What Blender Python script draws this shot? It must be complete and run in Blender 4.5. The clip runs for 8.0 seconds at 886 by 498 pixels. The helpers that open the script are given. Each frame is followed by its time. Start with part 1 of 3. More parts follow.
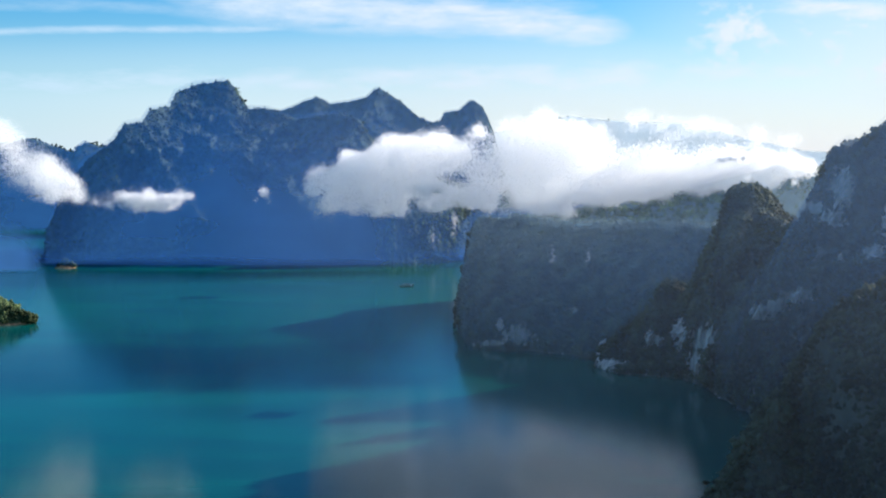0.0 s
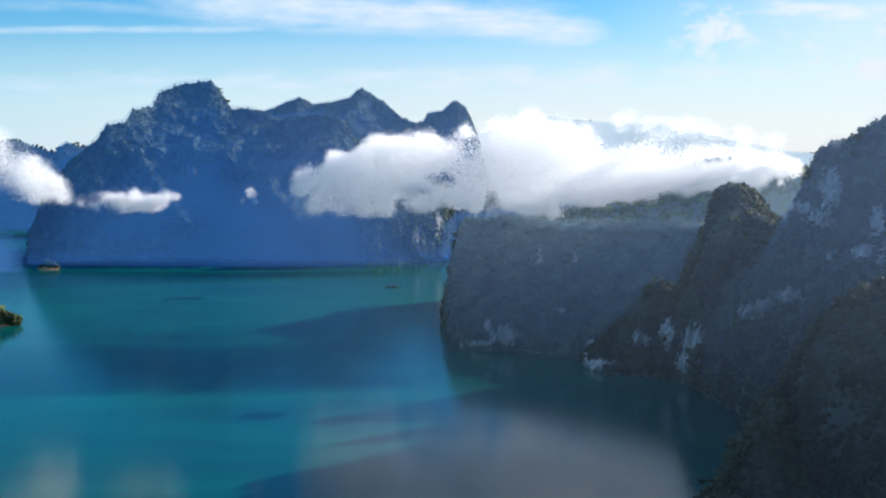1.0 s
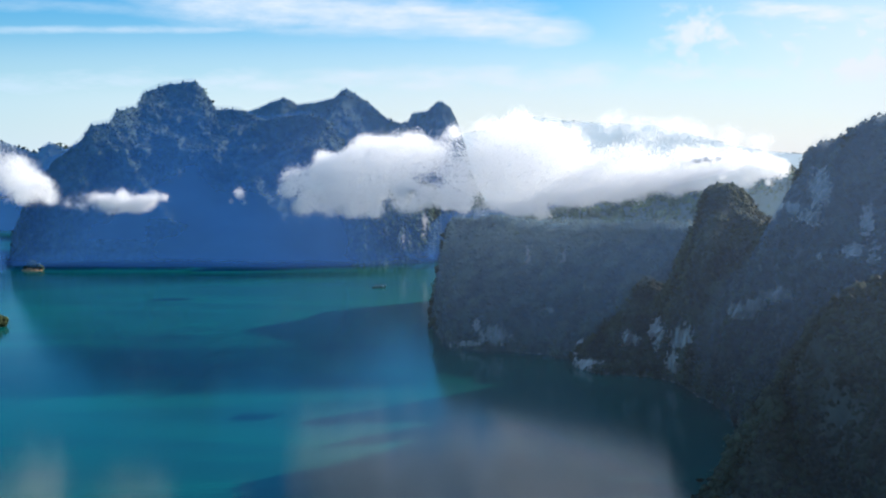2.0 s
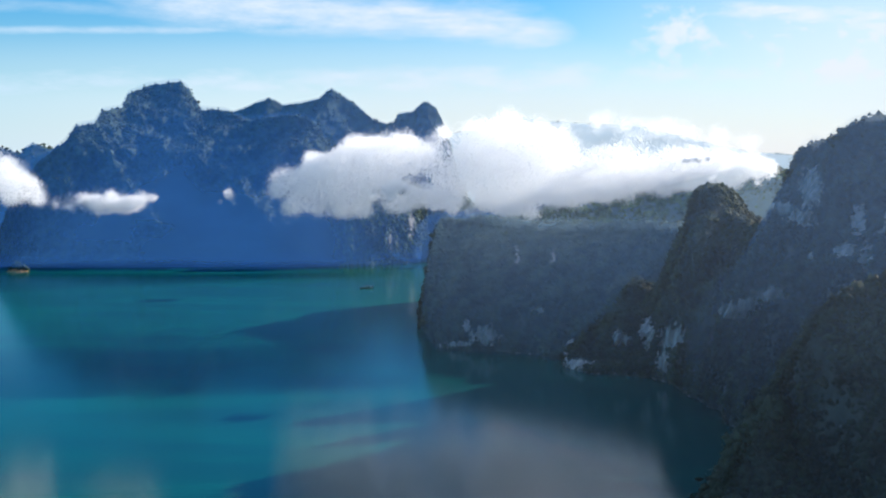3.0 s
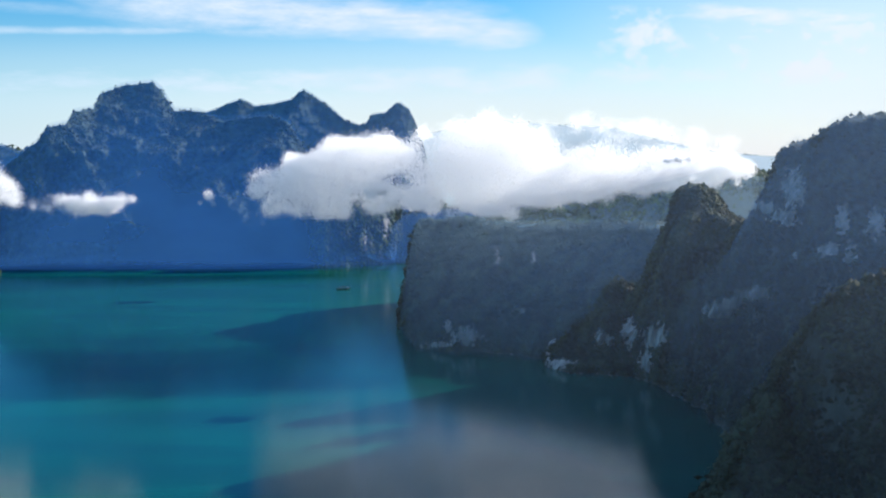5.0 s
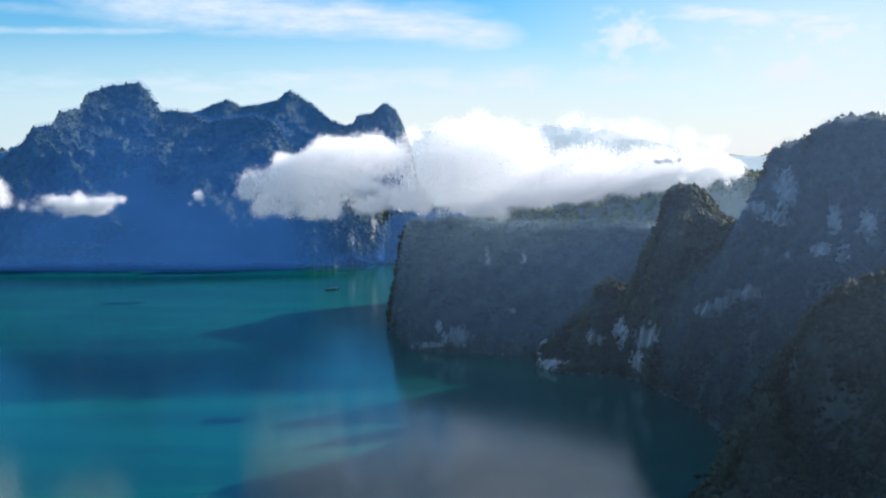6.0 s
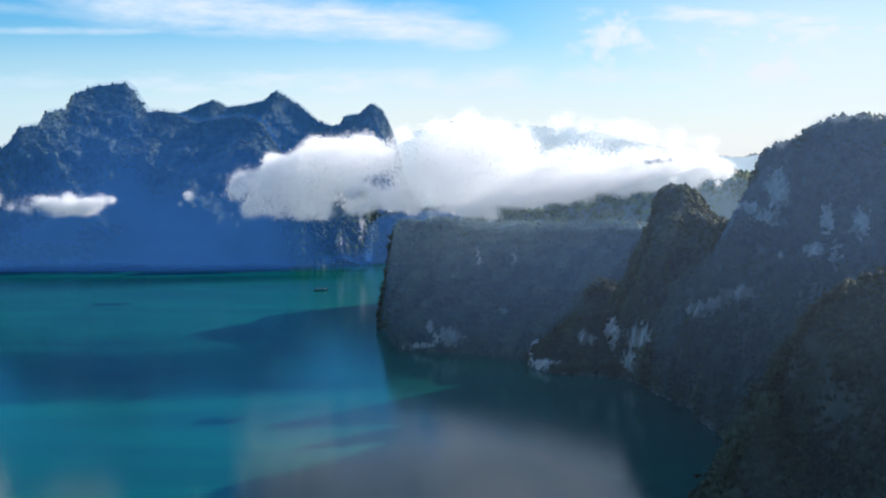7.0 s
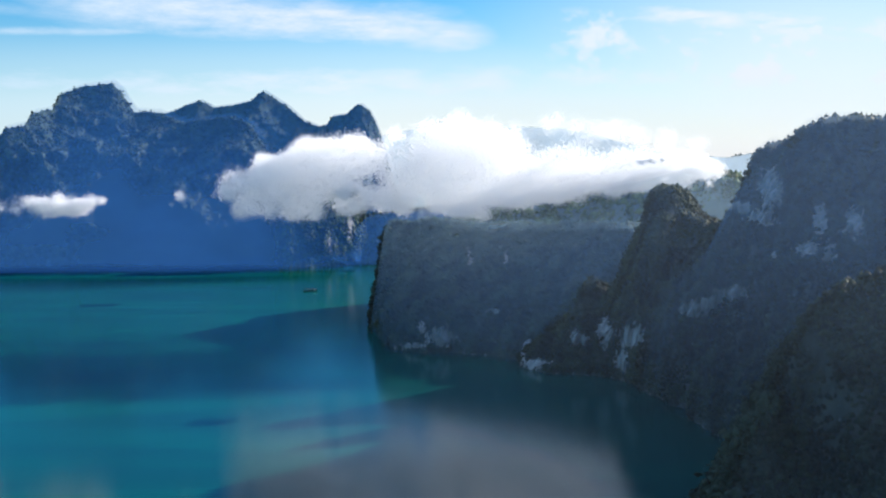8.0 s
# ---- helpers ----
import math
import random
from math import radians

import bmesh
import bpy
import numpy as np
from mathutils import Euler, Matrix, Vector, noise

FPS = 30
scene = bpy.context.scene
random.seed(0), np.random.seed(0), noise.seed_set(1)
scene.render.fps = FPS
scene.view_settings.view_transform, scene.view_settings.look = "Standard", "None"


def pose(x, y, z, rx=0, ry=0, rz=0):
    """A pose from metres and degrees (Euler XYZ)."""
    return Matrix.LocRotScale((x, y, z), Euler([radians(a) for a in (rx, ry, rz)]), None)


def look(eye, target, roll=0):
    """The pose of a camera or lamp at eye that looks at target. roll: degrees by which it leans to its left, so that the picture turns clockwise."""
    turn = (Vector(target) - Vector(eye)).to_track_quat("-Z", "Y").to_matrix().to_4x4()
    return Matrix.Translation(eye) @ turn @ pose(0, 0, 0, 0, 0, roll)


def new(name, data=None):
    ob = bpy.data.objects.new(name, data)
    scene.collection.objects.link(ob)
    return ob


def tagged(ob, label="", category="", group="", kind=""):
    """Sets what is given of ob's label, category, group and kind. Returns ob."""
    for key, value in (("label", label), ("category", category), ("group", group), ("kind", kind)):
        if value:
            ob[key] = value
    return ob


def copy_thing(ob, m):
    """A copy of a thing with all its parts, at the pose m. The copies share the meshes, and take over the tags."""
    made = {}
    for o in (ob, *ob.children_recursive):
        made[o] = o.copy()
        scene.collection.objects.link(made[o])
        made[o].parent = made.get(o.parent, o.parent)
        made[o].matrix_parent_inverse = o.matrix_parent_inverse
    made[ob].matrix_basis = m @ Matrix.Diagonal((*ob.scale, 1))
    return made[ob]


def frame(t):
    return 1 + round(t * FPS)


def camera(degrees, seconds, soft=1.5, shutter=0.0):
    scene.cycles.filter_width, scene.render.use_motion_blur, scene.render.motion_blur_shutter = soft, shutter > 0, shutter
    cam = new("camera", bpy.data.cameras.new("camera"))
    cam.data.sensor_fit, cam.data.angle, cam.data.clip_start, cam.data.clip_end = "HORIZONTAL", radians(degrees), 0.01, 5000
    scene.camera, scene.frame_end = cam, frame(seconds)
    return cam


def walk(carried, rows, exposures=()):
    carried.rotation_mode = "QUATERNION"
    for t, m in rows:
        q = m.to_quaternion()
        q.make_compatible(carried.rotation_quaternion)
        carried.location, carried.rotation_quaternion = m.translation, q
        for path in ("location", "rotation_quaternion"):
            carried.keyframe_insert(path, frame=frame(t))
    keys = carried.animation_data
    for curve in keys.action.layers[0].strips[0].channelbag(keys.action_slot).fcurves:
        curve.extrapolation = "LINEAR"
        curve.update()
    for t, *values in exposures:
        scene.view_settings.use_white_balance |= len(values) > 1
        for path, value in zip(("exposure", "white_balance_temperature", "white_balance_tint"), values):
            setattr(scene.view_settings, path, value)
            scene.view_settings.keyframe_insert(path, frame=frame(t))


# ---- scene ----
# ---- camera ----
cam = camera(40.0, 8.0, soft=2.0)
# seconds, eye x y z, turn to the left, tilt up, lean
PATH = [
    (0.0, -0.423, 0.073, 150.434, 1.8254, -4.2312, -0.3851),
    (0.5, -2.964, -0.069, 150.386, 1.3652, -4.2210, -0.3988),
    (1.0, -5.564, -0.185, 150.335, 0.9250, -4.2108, -0.4120),
    (1.5, -8.200, -0.277, 150.282, 0.5013, -4.2006, -0.4247),
    (3.0, -16.163, -0.405, 150.103, -0.6994, -4.1695, -0.4598),
    (3.5, -18.798, -0.398, 150.038, -1.0840, -4.1590, -0.4705),
    (4.0, -21.412, -0.366, 149.969, -1.4636, -4.1486, -0.4808),
    (4.5, -24.003, -0.310, 149.898, -1.8395, -4.1380, -0.4905),
    (6.0, -31.668, 0.007, 149.667, -2.9509, -4.1062, -0.5167),
    (6.5, -34.213, 0.162, 149.584, -3.3160, -4.0955, -0.5245),
    (7.0, -36.774, 0.342, 149.499, -3.6776, -4.0847, -0.5317),
    (7.5, -39.368, 0.546, 149.410, -4.0344, -4.0739, -0.5385),
    (8.0, -42.017, 0.776, 149.318, -4.3851, -4.0631, -0.5448),
]
walk(cam, [(t, pose(x, y, z, 90 + tilt, 0, turn) @ pose(0, 0, 0, 0, 0, lean)) for t, x, y, z, turn, tilt, lean in PATH],
     exposures=[(0.0, 0.38, 6400, 12), (8.0, 0.38, 6400, 12)])

# ---- sky and sun: low morning sun, ahead and to the right ----
SUN_AZIMUTH, SUN_HEIGHT = radians(60.0), radians(23.0)
SUN_WAY = Vector((math.sin(SUN_AZIMUTH) * math.cos(SUN_HEIGHT), math.cos(SUN_AZIMUTH) * math.cos(SUN_HEIGHT), math.sin(SUN_HEIGHT)))


def wire(tree, a, b):
    tree.links.new(a, b)


def node(tree, kind, **values):
    n = tree.nodes.new(kind)
    for key, value in values.items():
        n.inputs[key.replace("_", " ")].default_value = value
    return n


def ramp(tree, source, stops, mode="LINEAR"):
    """A colour ramp from (place, colour) stops; colour is a number or a triple."""
    r = tree.nodes.new("ShaderNodeValToRGB")
    r.color_ramp.interpolation = mode
    while len(r.color_ramp.elements) < len(stops):
        r.color_ramp.elements.new(0.5)
    for element, (place, colour) in zip(r.color_ramp.elements, stops):
        element.position = place
        element.color = (*((colour,) * 3 if isinstance(colour, (int, float)) else colour), 1)
    wire(tree, source, r.inputs["Fac"])
    return r.outputs["Color"]


def noise_of(tree, vector, scale, detail=4.0, roughness=0.55, stretch=None, turn=None, lift=0.0):
    if stretch or turn:
        m = tree.nodes.new("ShaderNodeMapping")
        m.inputs["Scale"].default_value = stretch or (1, 1, 1)
        m.inputs["Rotation"].default_value = turn or (0, 0, 0)
        m.inputs["Location"].default_value = (lift, lift, lift)
        wire(tree, vector, m.inputs["Vector"])
        vector = m.outputs["Vector"]
    n = node(tree, "ShaderNodeTexNoise", Scale=scale, Detail=detail, Roughness=roughness)
    wire(tree, vector, n.inputs["Vector"])
    return n.outputs["Fac"]


def blend(tree, factor, a, b, mode="MIX"):
    m = tree.nodes.new("ShaderNodeMix")
    m.data_type, m.blend_type = "RGBA", mode
    sockets = [s for s in m.inputs if s.enabled]
    for socket, value in zip(sockets, (factor, a, b)):
        if isinstance(value, bpy.types.NodeSocket):
            wire(tree, value, socket)
        elif isinstance(value, (int, float)):
            socket.default_value = value
        else:
            socket.default_value = (*value, 1)
    return [s for s in m.outputs if s.enabled][0]


def arith(tree, op, a, b=0.0):
    m = tree.nodes.new("ShaderNodeMath")
    m.operation = op
    for socket, value in zip(m.inputs, (a, b)):
        if isinstance(value, bpy.types.NodeSocket):
            wire(tree, value, socket)
        else:
            socket.default_value = value
    return m.outputs["Value"]


SKY_STRENGTH = 0.115
world = bpy.data.worlds.new("sky")
scene.world = world
world.use_nodes = True
wt = world.node_tree
wt.nodes.clear()
sky = wt.nodes.new("ShaderNodeTexSky")
sky.sky_type, sky.sun_disc = "NISHITA", False
sky.sun_elevation, sky.sun_rotation = SUN_HEIGHT, SUN_AZIMUTH
sky.altitude, sky.air_density, sky.dust_density, sky.ozone_density = 300, 1.0, 0.3, 4.0
rich = node(wt, "ShaderNodeHueSaturation", Saturation=1.65, Value=1.0)
wire(wt, sky.outputs["Color"], rich.inputs["Color"])
way = wt.nodes.new("ShaderNodeTexCoord").outputs["Generated"]
split = wt.nodes.new("ShaderNodeSeparateXYZ")
wire(wt, way, split.inputs["Vector"])
ahead = arith(wt, "MAXIMUM", split.outputs["Y"], 0.05)
side, rise = arith(wt, "DIVIDE", split.outputs["X"], ahead), arith(wt, "DIVIDE", split.outputs["Z"], ahead)
fleece = noise_of(wt, way, 9.0, 7, 0.62, (1.0, 1.0, 5.0), (0, radians(-3), 0), 3.1)
fine = noise_of(wt, way, 26.0, 6, 0.65, (1.0, 1.0, 4.0), (0, radians(3), 0), 1.7)


def streak(height, slope, breadth, start, end, strength):
    """A long thin streak of high cloud: its height straight ahead, slope, half breadth, and its two ends."""
    off = arith(wt, "SUBTRACT", rise, arith(wt, "ADD", arith(wt, "MULTIPLY", side, slope), height))
    off = arith(wt, "ADD", off, arith(wt, "MULTIPLY", arith(wt, "SUBTRACT", fleece, 0.5), breadth * 1.6))
    core = arith(wt, "POWER", 2.718, arith(wt, "MULTIPLY", arith(wt, "MULTIPLY", off, off), -1.0 / breadth**2))
    window = arith(wt, "MULTIPLY", ramp(wt, arith(wt, "SUBTRACT", side, start), [(0.0, 0.0), (0.12, 1.0)], "EASE"),
                   ramp(wt, arith(wt, "SUBTRACT", end, side), [(0.0, 0.0), (0.07, 1.0)], "EASE"))
    worn = ramp(wt, fine, [(0.25, 0.45), (0.65, 1.0)])
    return arith(wt, "MULTIPLY", arith(wt, "MULTIPLY", core, window), arith(wt, "MULTIPLY", worn, strength))


cover = ramp(wt, rise, [(0.0, 0.82), (0.045, 0.66), (0.075, 0.38), (0.12, 0.12), (0.22, 0.04), (0.9, 0.17)], "EASE")
for one in ((0.112, -0.085, 0.017, -0.30, 0.15, 0.95), (0.109, 0.005, 0.004, -0.75, -0.12, 0.7), (0.064, 0.0, 0.019, -0.75, 0.45, 0.8),
            (0.151, -0.12, 0.009, 0.20, 0.75, 0.95), (0.118, -0.03, 0.006, -0.6, -0.2, 0.4), (0.1315, -0.045, 0.011, 0.16, 0.75, 1.0), (0.112, 0.0, 0.003, 0.08, 0.21, 0.5)):
    cover = arith(wt, "MAXIMUM", cover, streak(*one))
# torn wisps at the right
torn = ramp(wt, noise_of(wt, way, 14.0, 7, 0.66, (1.0, 1.0, 1.6), (0, radians(25), 0), 5.5), [(0.38, 0.0), (0.55, 1.0)])
patch = arith(wt, "MULTIPLY", ramp(wt, side, [(0.12, 0.0), (0.2, 1.0), (0.5, 1.0), (0.7, 0.0)], "EASE"), ramp(wt, rise, [(0.03, 0.0), (0.07, 1.0), (0.11, 0.9), (0.14, 0.0)], "EASE"))
cover = arith(wt, "MAXIMUM", cover, arith(wt, "MULTIPLY", arith(wt, "MULTIPLY", torn, patch), 0.95))
# whiter towards the sun
glow = ramp(wt, side, [(0.0, 0.08), (0.4, 0.78)], "EASE")
low = ramp(wt, rise, [(0.05, 1.0), (0.30, 0.0)], "EASE")
cover = arith(wt, "MAXIMUM", cover, arith(wt, "MULTIPLY", glow, low))
white = ramp(wt, arith(wt, "ADD", side, 0.5), [(0.1, (0.60, 0.81, 0.98)), (0.55, (0.87, 0.92, 1.0))])
clouded = blend(wt, cover, rich.outputs["Color"], blend(wt, 1.0, white, (6.9, 6.9, 6.9), "MULTIPLY"))
back = node(wt, "ShaderNodeBackground", Strength=SKY_STRENGTH)
wire(wt, clouded, back.inputs["Color"])
wire(wt, back.outputs["Background"], wt.nodes.new("ShaderNodeOutputWorld").inputs["Surface"])

sun = new("sun", bpy.data.lights.new("sun", "SUN"))
sun.data.energy, sun.data.angle, sun.data.color = 5.0, radians(0.5), (1.0, 0.93, 0.82)
sun.matrix_world = look(SUN_WAY * 4000, (0, 0, 0))


# ---- materials ----
def material(name):
    m = bpy.data.materials.new(name)
    m.use_nodes = True
    t = m.node_tree
    t.nodes.clear()
    out = t.nodes.new("ShaderNodeOutputMaterial")
    return m, t, out.inputs["Surface"]


def place_of(t):
    return t.nodes.new("ShaderNodeNewGeometry").outputs["Position"]


def bump_of(t, height, strength, distance):
    b = node(t, "ShaderNodeBump", Strength=strength, Distance=distance)
    wire(t, height, b.inputs["Height"])
    return b.outputs["Normal"]


def karst(name, dark, light, stone, haze_sheen=0.0, relief=0.25):
    """Limestone overgrown with forest: bare stone where the mesh says so, green elsewhere."""
    m, t, out = material(name)
    p = node(t, "ShaderNodeBsdfPrincipled", Roughness=0.9)
    p.inputs["Specular IOR Level"].default_value = 0.2
    # blue sheen that stands in for haze on the far forest
    p.inputs["Sheen Weight"].default_value = haze_sheen
    p.inputs["Sheen Tint"].default_value = (0.5, 0.75, 1.0, 1)
    where = place_of(t)
    patch = noise_of(t, where, 1.0 / 26, 6, 0.65, (1, 1, 0.45))
    leaf = noise_of(t, where, 1.0 / 5.0, 4, 0.65)
    green = blend(t, ramp(t, patch, [(0.42, 0.0), (0.6, 1.0)]), dark, light)
    green = blend(t, 0.2, green, ramp(t, leaf, [(0.3, 0.5), (0.7, 1.35)]), "MULTIPLY")
    stain = noise_of(t, where, 1.0 / 14, 5, 0.65, (1, 1, 0.22), lift=9.0)
    green = blend(t, 0.65, green, ramp(t, stain, [(0.36, 0.3), (0.62, 1.35)]), "MULTIPLY")
    streaks = noise_of(t, where, 1.0 / 5, 5, 0.65, (1, 1, 0.18))
    pale = blend(t, ramp(t, streaks, [(0.36, 0.0), (0.6, 1.0)]), [c * 0.35 for c in stone], stone)
    bare = t.nodes.new("ShaderNodeAttribute")
    bare.attribute_name = "bare"
    ragged = noise_of(t, where, 1.0 / 4, 7, 0.75, (1, 1, 0.6))
    edge = arith(t, "ADD", bare.outputs["Fac"], arith(t, "MULTIPLY", arith(t, "SUBTRACT", ragged, 0.5), 3.0))
    mask = ramp(t, edge, [(0.45, 0.0), (0.62, 1.0)])
    wire(t, blend(t, mask, green, pale), p.inputs["Base Color"])
    rough = noise_of(t, where, 1.0 / 4.0, 5, 0.65)
    wire(t, bump_of(t, rough, relief, 2.2), p.inputs["Normal"])
    wire(t, p.outputs["BSDF"], out)
    return m


def leafage(name, dark, light, glow=0.38):
    m, t, out = material(name)
    info = t.nodes.new("ShaderNodeNewGeometry")
    tone = blend(t, info.outputs["Random Per Island"], dark, light)
    patch = ramp(t, noise_of(t, info.outputs["Position"], 1 / 22, 3, 0.55, (1, 1, 0.6)), [(0.4, 0.45), (0.62, 1.45)])
    tone = blend(t, 1.0, tone, patch, "MULTIPLY")
    # waxy leaves that mirror the sky a little
    d, tr = node(t, "ShaderNodeBsdfPrincipled", Roughness=0.6), node(t, "ShaderNodeBsdfTranslucent")
    d.inputs["Specular IOR Level"].default_value = 0.1
    mix = node(t, "ShaderNodeMixShader", Fac=glow)
    wire(t, tone, d.inputs["Base Color"])
    wire(t, tone, tr.inputs["Color"])
    wire(t, d.outputs["BSDF"], mix.inputs[1])
    wire(t, tr.outputs["BSDF"], mix.inputs[2])
    wire(t, mix.outputs["Shader"], out)
    return m


def vapour(name, colour, body):
    """Cloud vapour: every flake lets a good part of the light pass and scatters the rest."""
    m, t, out = material(name)
    d, tr, clear = node(t, "ShaderNodeBsdfDiffuse"), node(t, "ShaderNodeBsdfTranslucent"), t.nodes.new("ShaderNodeBsdfTransparent")
    mix, whole = node(t, "ShaderNodeMixShader", Fac=0.68), node(t, "ShaderNodeMixShader", Fac=body)
    for shader in (d, tr):
        shader.inputs["Color"].default_value = (*colour, 1)
    wire(t, d.outputs["BSDF"], mix.inputs[1])
    wire(t, tr.outputs["BSDF"], mix.inputs[2])
    wire(t, clear.outputs["BSDF"], whole.inputs[1])
    wire(t, mix.outputs["Shader"], whole.inputs[2])
    wire(t, whole.outputs["Shader"], out)
    return m


def haze_sheet(name, colour, through_light=0.4):
    """A tinted sheet that stands in for hazy air: it lets most light pass and scatters the rest, forwards and back."""
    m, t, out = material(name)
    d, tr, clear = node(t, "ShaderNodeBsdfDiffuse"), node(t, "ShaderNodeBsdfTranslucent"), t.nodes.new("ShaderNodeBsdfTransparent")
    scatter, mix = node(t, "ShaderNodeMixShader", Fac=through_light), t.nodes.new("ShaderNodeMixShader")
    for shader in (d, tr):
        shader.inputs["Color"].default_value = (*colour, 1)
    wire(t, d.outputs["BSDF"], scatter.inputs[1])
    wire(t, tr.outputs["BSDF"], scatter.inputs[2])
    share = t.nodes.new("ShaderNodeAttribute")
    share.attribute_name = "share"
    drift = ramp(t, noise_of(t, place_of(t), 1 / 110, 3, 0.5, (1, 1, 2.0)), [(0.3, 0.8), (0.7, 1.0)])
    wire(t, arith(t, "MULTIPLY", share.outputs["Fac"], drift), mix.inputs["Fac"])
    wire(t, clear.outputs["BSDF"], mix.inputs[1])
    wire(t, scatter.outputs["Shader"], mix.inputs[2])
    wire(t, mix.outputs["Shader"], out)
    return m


def lake_water():
    m, t, out = material("lake_water")
    where = place_of(t)
    p = node(t, "ShaderNodeBsdfPrincipled", Roughness=0.12, IOR=1.33)
    p.inputs["Specular IOR Level"].default_value = 0.19
    p.inputs["Specular Tint"].default_value = (0.56, 0.81, 1.0, 1)
    drift = noise_of(t, where, 1 / 90, 4, 0.6, (0.5, 2.2, 1))
    deep = blend(t, ramp(t, drift, [(0.35, 0.0), (0.65, 1.0)]), (0.002, 0.082, 0.083), (0.002, 0.126, 0.105))
    # brightness painted into the water colour: dimmer near, lighter further off
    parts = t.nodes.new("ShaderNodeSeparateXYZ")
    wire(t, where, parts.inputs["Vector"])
    far_lift = ramp(t, arith(t, "DIVIDE", parts.outputs["Y"], 2000.0), [(0.25, 0.68), (0.40, 0.93), (0.65, 1.2)])
    wire(t, blend(t, 1.0, deep, far_lift, "MULTIPLY"), p.inputs["Base Color"])
    wave = noise_of(t, where, 1 / 2.5, 4, 0.6, (1, 0.6, 1))
    wire(t, bump_of(t, wave, 0.12, 0.5), p.inputs["Normal"])
    wire(t, p.outputs["BSDF"], out)
    return m


STONE = (0.40, 0.38, 0.36)
FOREST = karst("forest_floor", (0.04, 0.07, 0.055), (0.08, 0.12, 0.085), STONE, 0.2, 0.35)
KARST = karst("karst_rock", (0.03, 0.038, 0.028), (0.105, 0.11, 0.096), (0.60, 0.525, 0.49))
SHORE = karst("sandy_shore", (0.05, 0.08, 0.04), (0.08, 0.12, 0.06), (0.62, 0.36, 0.2))
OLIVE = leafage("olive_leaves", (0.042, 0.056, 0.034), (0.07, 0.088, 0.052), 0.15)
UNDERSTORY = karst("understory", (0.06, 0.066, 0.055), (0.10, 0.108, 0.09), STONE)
# paler than OLIVE to lift the shaded hillside: brightness put into the colour
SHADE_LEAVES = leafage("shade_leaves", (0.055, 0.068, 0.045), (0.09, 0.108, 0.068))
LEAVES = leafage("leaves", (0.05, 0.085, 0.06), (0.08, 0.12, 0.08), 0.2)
VAPOUR = vapour("cloud_vapour", (0.985, 0.985, 0.985), 0.62)
HAZE = haze_sheet("haze", (0.068, 0.25, 0.66))
MORNING_HAZE = haze_sheet("bright_blue_haze", (0.17, 0.42, 0.85))
SKY_HAZE = haze_sheet("sky_blue_haze", (0.055, 0.22, 0.58))
BLUE_GREY_HAZE = haze_sheet("blue_grey_haze", (0.355, 0.55, 0.71))
CLIFF_HAZE = haze_sheet("cliff_haze", (0.50, 0.66, 0.88))
SHADE_HAZE = haze_sheet("dim_grey_haze", (0.36, 0.34, 0.36))
WOOD_HAZE = haze_sheet("green_grey_haze", (0.44, 0.61, 0.71))
PALE_HAZE = haze_sheet("pale_haze", (0.74, 0.88, 0.97), 0.75)
# palest leaf copy, for sunlit hills: the sunlight is put into its colour
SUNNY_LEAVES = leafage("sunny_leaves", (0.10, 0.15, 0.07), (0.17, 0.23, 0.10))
NEAR_VEIL = haze_sheet("near_veil", (0.69, 0.80, 0.95))
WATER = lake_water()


# ---- shapes ----
def smooth_noise(seed):
    """Gradient noise on numpy points, about -1 to 1."""
    rng = np.random.default_rng(seed)
    perm = rng.permutation(256)
    grads = rng.normal(size=(256, 3))
    grads /= np.linalg.norm(grads, axis=1)[:, None]

    def at(p):
        cell = np.floor(p).astype(np.int64)
        f = p - cell
        w = f * f * f * (f * (f * 6 - 15) + 10)
        total = np.zeros(len(p))
        for dx in (0, 1):
            for dy in (0, 1):
                for dz in (0, 1):
                    h = perm[(cell[:, 0] + dx) & 255]
                    h = perm[(h + cell[:, 1] + dy) & 255]
                    h = perm[(h + cell[:, 2] + dz) & 255]
                    off = f - (dx, dy, dz)
                    weight = (w[:, 0] if dx else 1 - w[:, 0]) * (w[:, 1] if dy else 1 - w[:, 1]) * (w[:, 2] if dz else 1 - w[:, 2])
                    total += weight * (grads[h] * off).sum(1)
        return total * 1.6

    return at


NOISE = smooth_noise(4)


def fbm(p, octaves=4, gain=0.5):
    total, size = np.zeros(len(p)), 1.0
    for k in range(octaves):
        total += size * NOISE(p * 2.0**k + 17.3 * k)
        size *= gain
    return total


def part(name, mesh, mat, parent=None, label=""):
    ob = new(name, mesh)
    if mat:
        mesh.materials.append(mat)
    if parent:
        ob.parent = parent
    return tagged(ob, label) if label else ob


def mesh_of(name, verts, faces, smooth=False):
    """A mesh from numpy arrays; all faces have the same number of corners."""
    me = bpy.data.meshes.new(name)
    n, k = faces.shape
    me.vertices.add(len(verts))
    me.vertices.foreach_set("co", np.ascontiguousarray(verts, np.float32).ravel())
    me.loops.add(n * k)
    me.loops.foreach_set("vertex_index", np.ascontiguousarray(faces, np.int32).ravel())
    me.polygons.add(n)
    me.polygons.foreach_set("loop_start", np.arange(0, n * k, k, dtype=np.int32))
    me.polygons.foreach_set("use_smooth", np.full(n, smooth))
    me.update(calc_edges=True)
    return me


